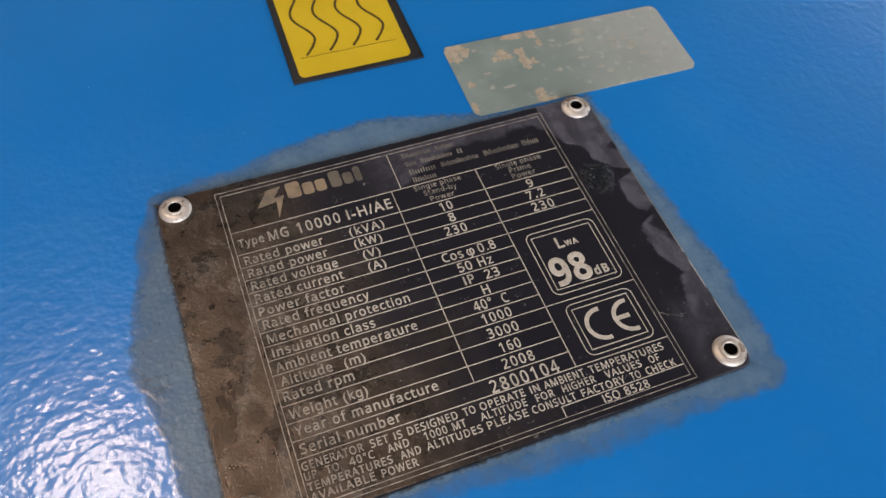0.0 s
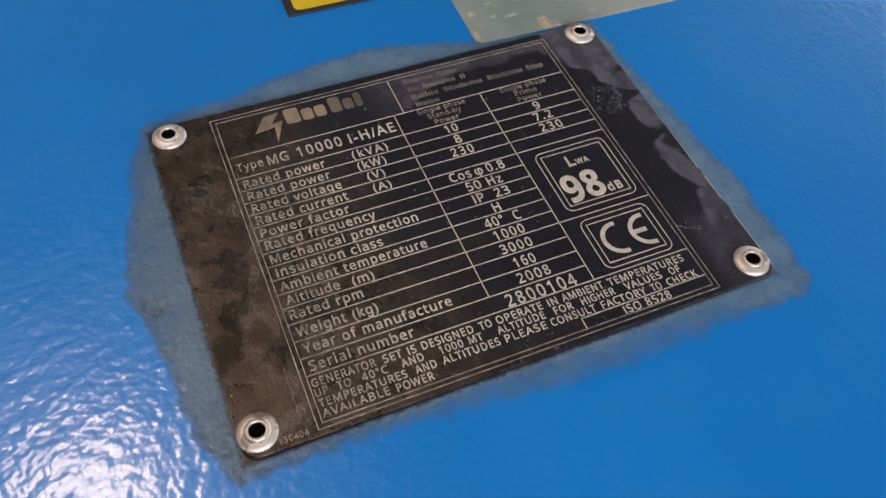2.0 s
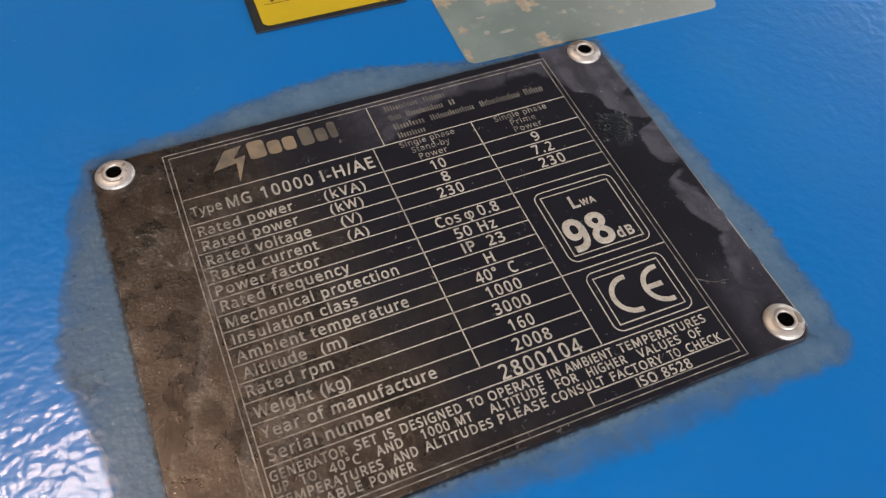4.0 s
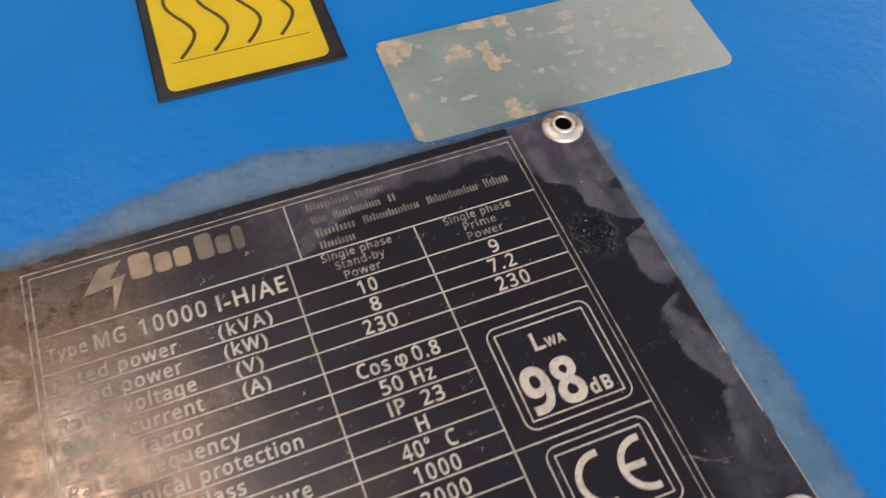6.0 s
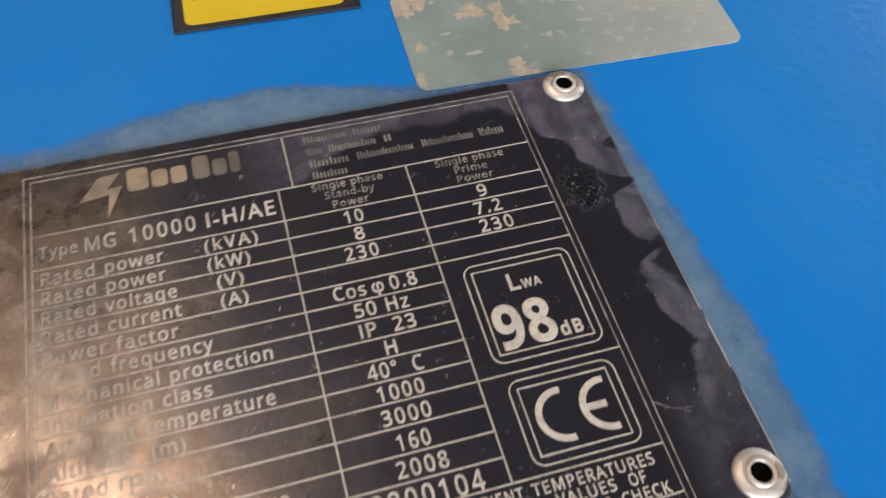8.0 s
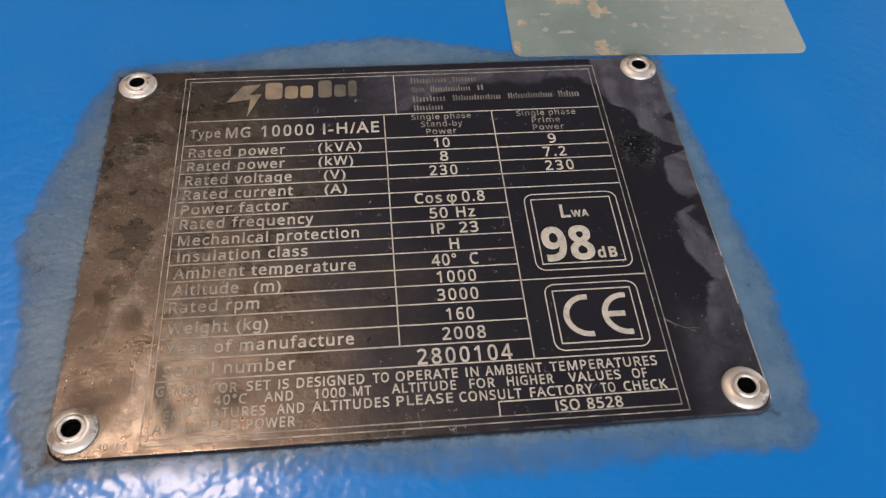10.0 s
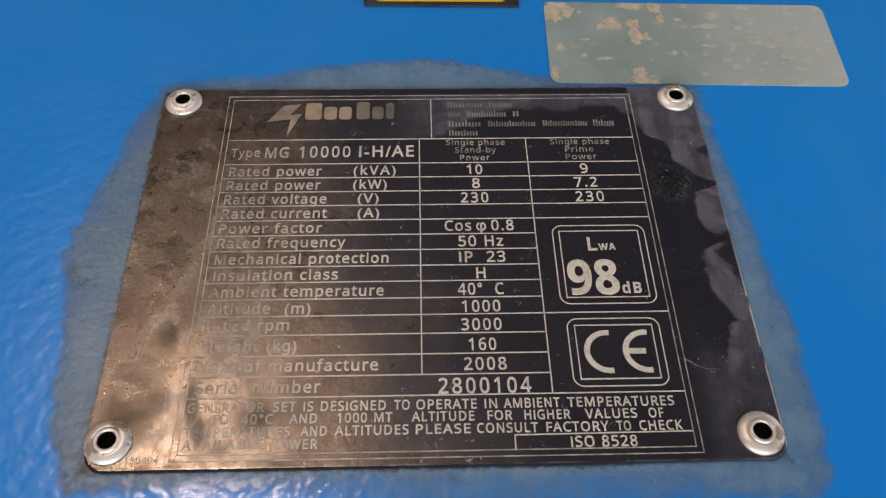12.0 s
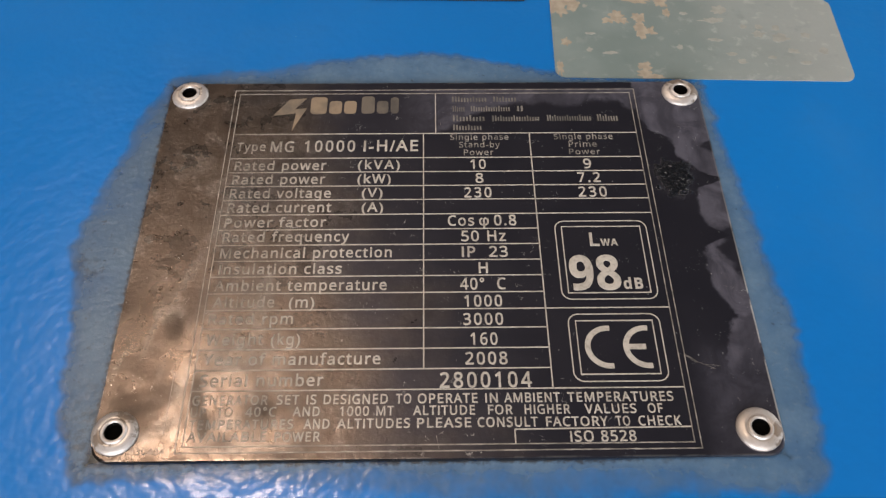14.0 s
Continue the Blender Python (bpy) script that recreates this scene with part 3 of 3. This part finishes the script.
def film_sheet():
    loops = [(film_outline(inset, rough), TOP + 0.000004 + 0.000009 * k, cover) for k, (inset, rough, cover) in enumerate(
        ((-1.2, 0.9, 0.0), (-0.2, 0.85, 0.30), (0.7, 0.8, 0.52), (2.2, 0.6, 0.68), (5.5, 0.3, 0.84), (30, 0.0, 1.0)))]
    me = bpy.data.meshes.new("smear")
    n = len(loops[0][0])
    verts = [(x, y, z) for pts, z, _ in loops for x, y in pts]
    faces = [(j * n + k, (j + 1) * n + k, (j + 1) * n + (k + 1) % n, j * n + (k + 1) % n) for j in range(len(loops) - 1) for k in range(n)]
    me.from_pydata(verts, [], faces)
    cover = me.attributes.new("cover", "FLOAT", "POINT")
    for j, (_, _, c) in enumerate(loops):
        for k in range(n):
            cover.data[j * n + k].value = c
    me.materials.append(FILM)
    return tagged(new("adhesive_film", me), "smeared grey adhesive film round the nameplate on blue paint", "residue")


film_sheet()

# ---- nameplate ----
nameplate = tagged(new("nameplate"), "black metal rating plate with etched text, riveted to blue panel", "nameplate")
INKED = FACE + 0.00004
part("plate", slab([(x * MM, y * MM) for x, y in round_rect(-58.75, 58.95, PY0, PY1, 3.0)], TOP + 0.0001, FACE, 0.0004), BLACK, nameplate)



def sans(text, heavy=False):
    """The text in the upright sans-serif letter forms of Blender's own fonts, which are nearer to engraver's lettering."""
    starts = (("A", "Z", 0x1D5D4 if heavy else 0x1D5A0), ("a", "z", 0x1D5EE if heavy else 0x1D5BA), ("0", "9", 0x1D7EC if heavy else 0x1D7E2))
    return "".join(next((chr(start + ord(c) - ord(a)) for a, b, start in starts if a <= c <= b and c != "I"), c) for c in text)


cu = bpy.data.curves.new("probe", "FONT")
cu.body = sans("H")
probe = new("probe", cu)
me = bpy.data.meshes.new_from_object(probe)
CAP = max(v.co.y for v in me.vertices)
bpy.data.meshes.remove(me)
bpy.data.objects.remove(probe)


def lettering(text, x0, x1, base, cap, bold=0.020, space=1.16, metal=None, heavy=False):
    """One inscription on the plate, from x0 to x1 on its base line, with that height of capitals, in mm; its strokes have sloping flanks."""
    cu = bpy.data.curves.new("inscription", "FONT")
    cu.body, cu.resolution_u, cu.space_character, cu.extrude, cu.bevel_depth, cu.bevel_resolution = sans(text, heavy), 3, space, 0.01, bold, 0
    ob = new("inscription", cu)
    me = bpy.data.meshes.new_from_object(ob)
    bpy.data.objects.remove(ob)
    xs, zs = [v.co.x for v in me.vertices], [v.co.z for v in me.vertices]
    lo, hi, top = min(xs), max(xs), max(zs)
    bm = bmesh.new()
    bm.from_mesh(me)
    bpy.data.meshes.remove(me)
    bmesh.ops.delete(bm, geom=[f for f in bm.faces if all(v.co.z < 0 for v in f.verts)], context="FACES")
    for v in bm.verts:
        z = FACE + 0.00005 if v.co.z > top - 0.001 else FACE - 0.00001 if v.co.z < 0 else FACE + 0.000015
        v.co = Vector(((x0 + (v.co.x - lo) / (hi - lo) * (x1 - x0)) * MM, (base + v.co.y / CAP * cap) * MM, z))
    return tagged(part("inscription", bm, metal or ETCH, nameplate), kind="stuff")


def rule(x0, y0, x1, y1, wide=0.24):
    bm = ribbon([(x0 * MM, y0 * MM), (x1 * MM, y1 * MM)], wide * MM, FACE - 0.0001, INKED)
    return part("ruling_line", bm, ETCH, nameplate)


def ring(name, x0, x1, y0, y1, r, wide=0.23, metal=None):
    pts = [(x * MM, y * MM) for x, y in (round_rect(x0, x1, y0, y1, r) if r else ((x1, y1), (x0, y1), (x0, y0), (x1, y0)))]
    return part(name, ribbon(pts, wide * MM, FACE - 0.0001, INKED, True), metal or ETCH, nameplate)


ring("border_line", -44.5, 44.5, -43.3, 41.0, 0, 0.2, LINE)
ring("border_line", -43.4, 43.4, -42.2, 39.9, 0, 0.2, LINE)
rule(0, 28.1, 0, 39.9, 0.2)
rule(-43.4, 28.0, 43.4, 28.0)
rule(-2.65, -28.0, -2.65, 28.0)
rule(20.15, -32.0, 20.15, 28.0)
for y in (21.2, 17.4, 13.7, 10.1, 6.4):
    rule(-43.4, y, 43.4, y)
for y in (2.7, -1.0, -4.7, -8.3, -12.05, -19.7, -23.9, -28.0):
    rule(-43.4, y, 20.15, y)
rule(-43.4, -15.7, 43.4, -15.7)
rule(-43.4, -32.0, 43.4, -32.0)
rule(12.95, -42.2, 12.95, -39.6)
rule(12.95, -39.6, 43.4, -39.4)
ring("box_line", 23.5, 41.75, -13.85, 4.35, 1.9)
ring("box_line", 24.8, 40.45, -12.45, 3.0, 0)
ring("box_line", 24.1, 41.05, -30.8, -17.1, 1.9)
ring("box_line", 25.45, 39.7, -29.4, -18.5, 0)

# left column
lettering("Type", -42.3, -36.2, 23.4, 2.25)
lettering("MG", -35.1, -30.2, 23.1, 2.8)
lettering("10000", -28.0, -17.2, 23.1, 2.95, space=1.3)
lettering("I-H/AE", -15.4, -3.8, 23.1, 3.0)
lettering("Rated power", -42.1, -23.0, 18.1, 2.3)
lettering("(kVA)", -16.4, -7.6, 18.2, 2.35, space=1.3)
lettering("Rated power", -42.1, -23.0, 14.4, 2.3)
lettering("(kW)", -16.35, -9.4, 14.45, 2.3, space=1.2)
lettering("Rated voltage", -42.2, -21.6, 10.75, 2.3)
lettering("(V)", -15.3, -11.0, 10.85, 2.25, space=1.2)
lettering("Rated current", -42.2, -21.3, 7.1, 2.3)
lettering("(A)", -15.2, -10.8, 7.1, 2.25, space=1.2)
lettering("Power factor", -42.3, -22.1, 3.45, 2.25)
lettering("Rated frequency", -42.2, -17.3, -0.1, 2.25)
lettering("Mechanical protection", -42.2, -8.85, -3.95, 2.25)
lettering("Insulation class", -42.0, -18.4, -7.65, 2.25)
lettering("Ambient temperature", -42.3, -9.65, -11.4, 2.25)
lettering("Altitude", -42.1, -30.6, -15.0, 2.2)
lettering("(m)", -27.9, -23.1, -15.1, 2.2)
lettering("Rated rpm", -42.4, -26.8, -18.6, 2.2)
lettering("Weight (kg)", -42.3, -25.1, -22.9, 2.2)
lettering("Year of manufacture", -42.2, -10.4, -26.95, 2.2)
lettering("Serial number", -42.2, -20.4, -31.1, 2.2)
# value columns
lettering("Single phase", 3.1, 15.6, 26.15, 1.5, 0.008, metal=LINE)
lettering("Stand-by", 4.95, 13.65, 24.0, 1.5, 0.008, metal=LINE)
lettering("Power", 5.9, 12.2, 21.85, 1.5, 0.008, metal=LINE)
lettering("Single phase", 25.4, 38.05, 26.15, 1.5, 0.008, metal=LINE)
lettering("Prime", 28.4, 34.4, 24.0, 1.5, 0.008, metal=LINE)
lettering("Power", 28.3, 34.9, 21.9, 1.5, 0.008, metal=LINE)
lettering("10", 7.2, 10.45, 18.15, 2.45)
lettering("8", 8.1, 9.8, 14.4, 2.45)
lettering("230", 5.7, 11.3, 10.6, 2.5, space=1.3)
lettering("9", 30.95, 32.6, 18.1, 2.5)
lettering("7.2", 29.35, 34.1, 14.4, 2.5, space=1.3)
lettering("230", 29.15, 35.0, 10.6, 2.5, space=1.3)
lettering("Cos", 2.2, 7.5, 3.5, 2.45)
lettering("0.8", 11.45, 15.95, 3.5, 2.5, space=1.2)
lettering("50 Hz", 4.8, 13.6, -0.3, 2.45)
lettering("IP  23", 4.8, 13.8, -4.05, 2.45)
lettering("H", 7.95, 9.75, -7.8, 2.4)
lettering("40°  C", 4.3, 13.0, -11.45, 2.5)
lettering("1000", 4.95, 12.1, -15.2, 2.4, space=1.25)
lettering("3000", 4.65, 12.1, -19.1, 2.4, space=1.25)
lettering("160", 5.9, 10.85, -23.25, 2.4, space=1.25)
lettering("2008", 4.85, 12.45, -27.2, 2.4, space=1.25)
lettering("2800104", 0.2, 16.5, -31.7, 2.9, space=1.3)
lettering("φ", 8.45, 10.45, 3.5, 2.4)
# noise box
lettering("L", 30.1, 32.0, -1.6, 3.0, 0.03)
lettering("WA", 32.2, 35.6, -1.62, 1.6, 0.012, heavy=True)
lettering("98", 25.4, 35.15, -11.7, 7.7, 0.012, 1.02, heavy=True)
lettering("dB", 35.5, 39.2, -11.6, 2.4, 0.01, heavy=True)
# statement
for word, a, b in (("GENERATOR", -42.9, -29.8), ("SET", -28.3, -24.35), ("IS", -23.1, -21.35), ("DESIGNED", -20.1, -8.9), ("TO", -7.5, -4.8),
                   ("OPERATE", -3.7, 6.75), ("IN", 8.1, 10.3), ("AMBIENT", 11.4, 21.2), ("TEMPERATURES", 22.5, 41.1)):
    lettering(word, a, b, -34.6, 1.75)
for word, a, b in (("UP", -42.9, -40.3), ("TO", -38.45, -35.7), ("40°C", -33.5, -28.1), ("AND", -25.3, -20.6), ("1000", -17.2, -12.1), ("MT", -10.85, -7.8),
                   ("ALTITUDE", -4.5, 6.25), ("FOR", 8.5, 12.8), ("HIGHER", 14.85, 22.8), ("VALUES", 25.3, 34.3), ("OF", 36.3, 38.9)):
    lettering(word, a, b, -36.8, 1.7)
for word, a, b in (("TEMPERATURES", -42.9, -25.0), ("AND", -23.25, -18.8), ("ALTITUDES", -17.5, -5.0), ("PLEASE", -3.8, 5.5), ("CONSULT", 6.6, 17.0),
                   ("FACTORY", 18.4, 29.1), ("TO", 30.45, 32.9), ("CHECK", 34.35, 41.8)):
    lettering(word, a, b, -39.1, 1.7)
lettering("AVAILABLE", -42.9, -29.4, -41.3, 1.7)
lettering("POWER", -28.0, -20.25, -41.4, 1.7)
lettering("ISO 8528", 22.3, 33.6, -41.9, 1.9)
lettering("130404", -52.0, -46.3, -43.5, 1.2, 0.004, 1.2)


def arc(cx, cy, r, wide, a0, a1, n=28):
    return ribbon([((cx + r * math.cos(radians(a0 + (a1 - a0) * k / n))) * MM, (cy + r * math.sin(radians(a0 + (a1 - a0) * k / n))) * MM) for k in range(n + 1)],
                  wide * MM, FACE - 0.0001, INKED)


# conformity mark: two open arcs, the second with a middle bar
part("mark_arc", arc(31.0, -23.95, 3.85, 1.05, 82, 278), ETCH, nameplate)
bm = arc(38.0, -23.95, 3.85, 1.05, 82, 278)
part("mark_arc", ribbon([(34.4 * MM, -23.95 * MM), (37.8 * MM, -23.95 * MM)], 1.1 * MM, FACE - 0.0001, INKED + 0.000005, bm=bm), ETCH, nameplate)


# maker's emblem and address, as plain shapes
def mm_slab(pts, z1=INKED):
    return slab([(x * MM, y * MM) for x, y in pts], FACE - 0.0001, z1)


part("emblem", mm_slab(((-28.5, 38.6), (-32.3, 38.2), (-35.5, 33.4), (-30.6, 34.1), (-31.1, 28.9), (-28.3, 35.6), (-30.9, 35.3))), GRIMY, nameplate, "bare metal flash-shaped emblem")
for x0, x1, h, metal in ((-27.5, -23.9, 5.0, GRIMY), (-23.4, -20.6, 3.8, GRIMY), (-20.1, -17.4, 3.8, GRIMY), (-16.3, -13.4, 5.2, DIM), (-12.9, -10.4, 3.8, DIM), (-9.9, -8.1, 4.9, DIM)):
    part("emblem_bar", mm_slab(round_rect(x0, x1, 33.9, 33.9 + h, 0.8, 4)), metal, nameplate)


def text_bars(x0, x1, base, high, count):
    """A word that cannot be read: narrow upright bars of uneven height."""
    bm = bmesh.new()
    step = (x1 - x0) / (2 * count)
    for k in range(2 * count):
        a, top = x0 + k * step, base + high * (1.0 if k < 2 or (k * 7 + count) % 5 == 0 else 0.74)
        slab([(x * MM, y * MM) for x, y in ((a + step * 0.55, top), (a, top), (a, base), (a + step * 0.55, base))], FACE - 0.0001, INKED, bm=bm)
    return part("text_bar", bm, FAINT, nameplate)


text_bars(3.7, 11.6, 37.3, 1.6, 6)
text_bars(12.9, 18.2, 37.3, 1.5, 4)
text_bars(3.8, 6.6, 34.4, 1.6, 3)
text_bars(7.8, 16.6, 34.4, 1.6, 8)
text_bars(18.0, 19.6, 34.4, 1.6, 1)
text_bars(3.8, 11.0, 31.5, 1.7, 5)
text_bars(12.4, 22.9, 31.5, 1.6, 9)
text_bars(24.4, 34.2, 31.5, 1.7, 9)
text_bars(35.4, 40.1, 31.4, 1.9, 4)
text_bars(3.8, 10.2, 28.9, 1.6, 5)

# ---- rivets ----
HEAD = ((3.9, 0.0), (4.0, 0.12), (3.97, 0.32), (3.75, 0.58), (3.3, 0.84), (2.75, 1.03), (2.42, 1.09), (2.34, 1.03), (2.28, 1.06), (2.2, 1.2), (2.05, 1.33), (1.88, 1.37), (1.72, 1.33), (1.6, 1.2), (1.56, 1.05))
for x, y in ((-54.4, 39.4), (54.7, 39.6), (54.8, -40.1), (-55.1, -39.7)):
    riv = smooth(part("rivet", lathe([(r * MM, h * MM) for r, h in HEAD], x * MM, y * MM, FACE), RIVET, nameplate, "dull aluminium blind rivet with dirt"), 50)
    part("rivet_bore", lathe([(1.56 * MM, 1.05 * MM), (1.5 * MM, 0.9 * MM), (1.45 * MM, 0.1 * MM), (0.5 * MM, 0.06 * MM), (0.00001, 0.06 * MM)], x * MM, y * MM, FACE, 20), HOLE_SHADE, riv, "shallow bore painted black as a deep hole's shade")

# ---- hot surface label ----
warning = tagged(new("warning_label"), "yellow and black hot surface warning label on blue paint", "label")
S0, S1, S2 = TOP + 0.00001, TOP + 0.00014, TOP + 0.0002
part("backing", mm_slab(((22.9, 122), (-13.9, 122.4), (-15.75, 72.6), (22.15, 71.9)), S1), VINYL, warning, "black vinyl border")
part("yellow_field", slab([((x + 0.028 * (y - 74.5)) * MM, (y - 0.013 * x) * MM) for x, y in round_rect(-13.35, 19.35, 74.35, 119.0, 1.8)], S0, S2), YELLOW, warning, "yellow vinyl field")
for x in (-7.3, -0.45, 6.5, 13.4):
    pts = []
    for k in range(40):
        u = 82.9 + 0.8 * k
        swing = 2.15 * math.cos((u - 89.2) / 10.8 * math.pi) if u > 89.2 else 2.15 - 4.1 * ((89.2 - u) / 6.3) ** 1.5
        pts.append(((x + swing) * MM, u * MM))
    part("heat_wave", ribbon(pts, 0.74 * MM, S0, S2 + 0.00006), INK, warning)
part("thin_line", ribbon([(-11.2 * MM, 82.2 * MM), (17.0 * MM, 81.6 * MM)], 0.18 * MM, S0, S2 + 0.00003), INK, warning)

# ---- faded label ----
faded = tagged(new("faded_label"), "faded grey-green label with torn beige patches on blue paint", "label")
turn = Matrix.Rotation(radians(-1.6), 2)


def on_label(pts):
    return [tuple((turn @ Vector((x, y)) + Vector((62.4, 58.9))) * MM) for x, y in pts]


part("sheet", slab(on_label(round_rect(-34.4, 34.4, -14.2, 14.2, 2.5)), S0, TOP + 0.00016), LABEL, faded)
def patch(name, material, cx, cy, rx, ry, seed, jag, label):
    bm = ragged_blob(cx, cy, rx, ry, seed * 3.7, S0, TOP + 0.00017 + seed * 0.0000008, jag)
    for v in bm.verts:
        v.co.x, v.co.y = on_label([(max(-34.4, min(34.4, v.co.x)), max(-14.2, min(14.2, v.co.y)))])[0]
    part(name, bm, material, faded, label)


for seed, (cx, cy, rx, ry) in enumerate(((-32.0, 12.6, 2.6, 1.9), (-32.5, 9.6, 1.9, 2.8), (-28.9, 11.0, 1.5, 2.3), (-12.8, 13.0, 3.0, 1.3), (-7.4, 12.4, 1.8, 1.9), (-6.2, 8.4, 0.8, 1.6), (-18.6, 6.8, 1.7, 2.0),
                                         (-20.4, 5.3, 1.4, 1.0), (-17.0, 5.2, 1.0, 0.9), (-13.2, 6.3, 1.5, 1.6), (-13.3, 2.6, 1.5, 2.9), (-10.9, 1.6, 1.4, 1.5), (-13.7, -10.6, 1.5, 1.8), (-13.6, -13.0, 1.9, 1.3),
                                         (-11.6, -13.5, 1.8, 0.8), (-31.4, -2.4, 1.1, 1.2), (-33.2, -11.0, 0.8, 2.2)), 1):
    patch("torn_patch", TORN, cx, cy, rx, ry, seed, 0.42, "torn beige paper patch")
for seed, (cx, cy, rx, ry) in enumerate(((6.8, 9.6, 1.8, 1.5), (4.6, 5.9, 3.0, 0.9), (19.9, -0.1, 1.7, 1.3), (14.8, 1.2, 1.3, 1.1), (15.4, 3.7, 0.9, 0.8), (19.5, 3.5, 0.8, 1.1), (11.6, 3.8, 0.7, 0.7), (7.4, -5.8, 1.2, 0.7),
                                         (9.2, -8.2, 1.0, 0.7), (4.1, -1.0, 1.8, 0.5), (-4.6, -3.7, 0.7, 0.8), (-25.9, -5.0, 0.7, 0.8), (-21.3, -5.9, 1.6, 0.5), (-25.3, 0.6, 1.3, 0.4), (-25.9, 10.5, 0.6, 0.6),
                                         (22.0, -4.5, 1.5, 0.8), (16.6, -6.7, 1.0, 0.5), (24.1, -8.4, 1.3, 0.6), (29.1, -4.3, 1.2, 1.0), (26.0, 1.0, 1.2, 0.9), (-2.1, 8.2, 0.9, 0.6)), 20):
    patch("pale_fleck", FLECK, cx, cy, rx, ry, seed, 0.3, "pale scuffed fleck")
# scratches in the plate's coating
for a, b, wide in (((-46.9, -28.4), (-47.0, -40.1), 0.14), ((44.4, -25.6), (46.6, -27.2), 0.35), ((46.4, -27.0), (49.6, -28.6), 0.12), ((47.5, -27.6), (50.6, -28.0), 0.10), ((-0.5, -40.6), (0.0, -43.6), 0.12)):
    part("scratch", ribbon([(a[0] * MM, a[1] * MM), ((a[0] * 0.45 + b[0] * 0.55) * MM, (a[1] * 0.5 + b[1] * 0.5) * MM), (b[0] * MM, b[1] * MM)], wide * MM, FACE - 0.0001, FACE + 0.00001), SCRATCH, nameplate, "fine scratch")
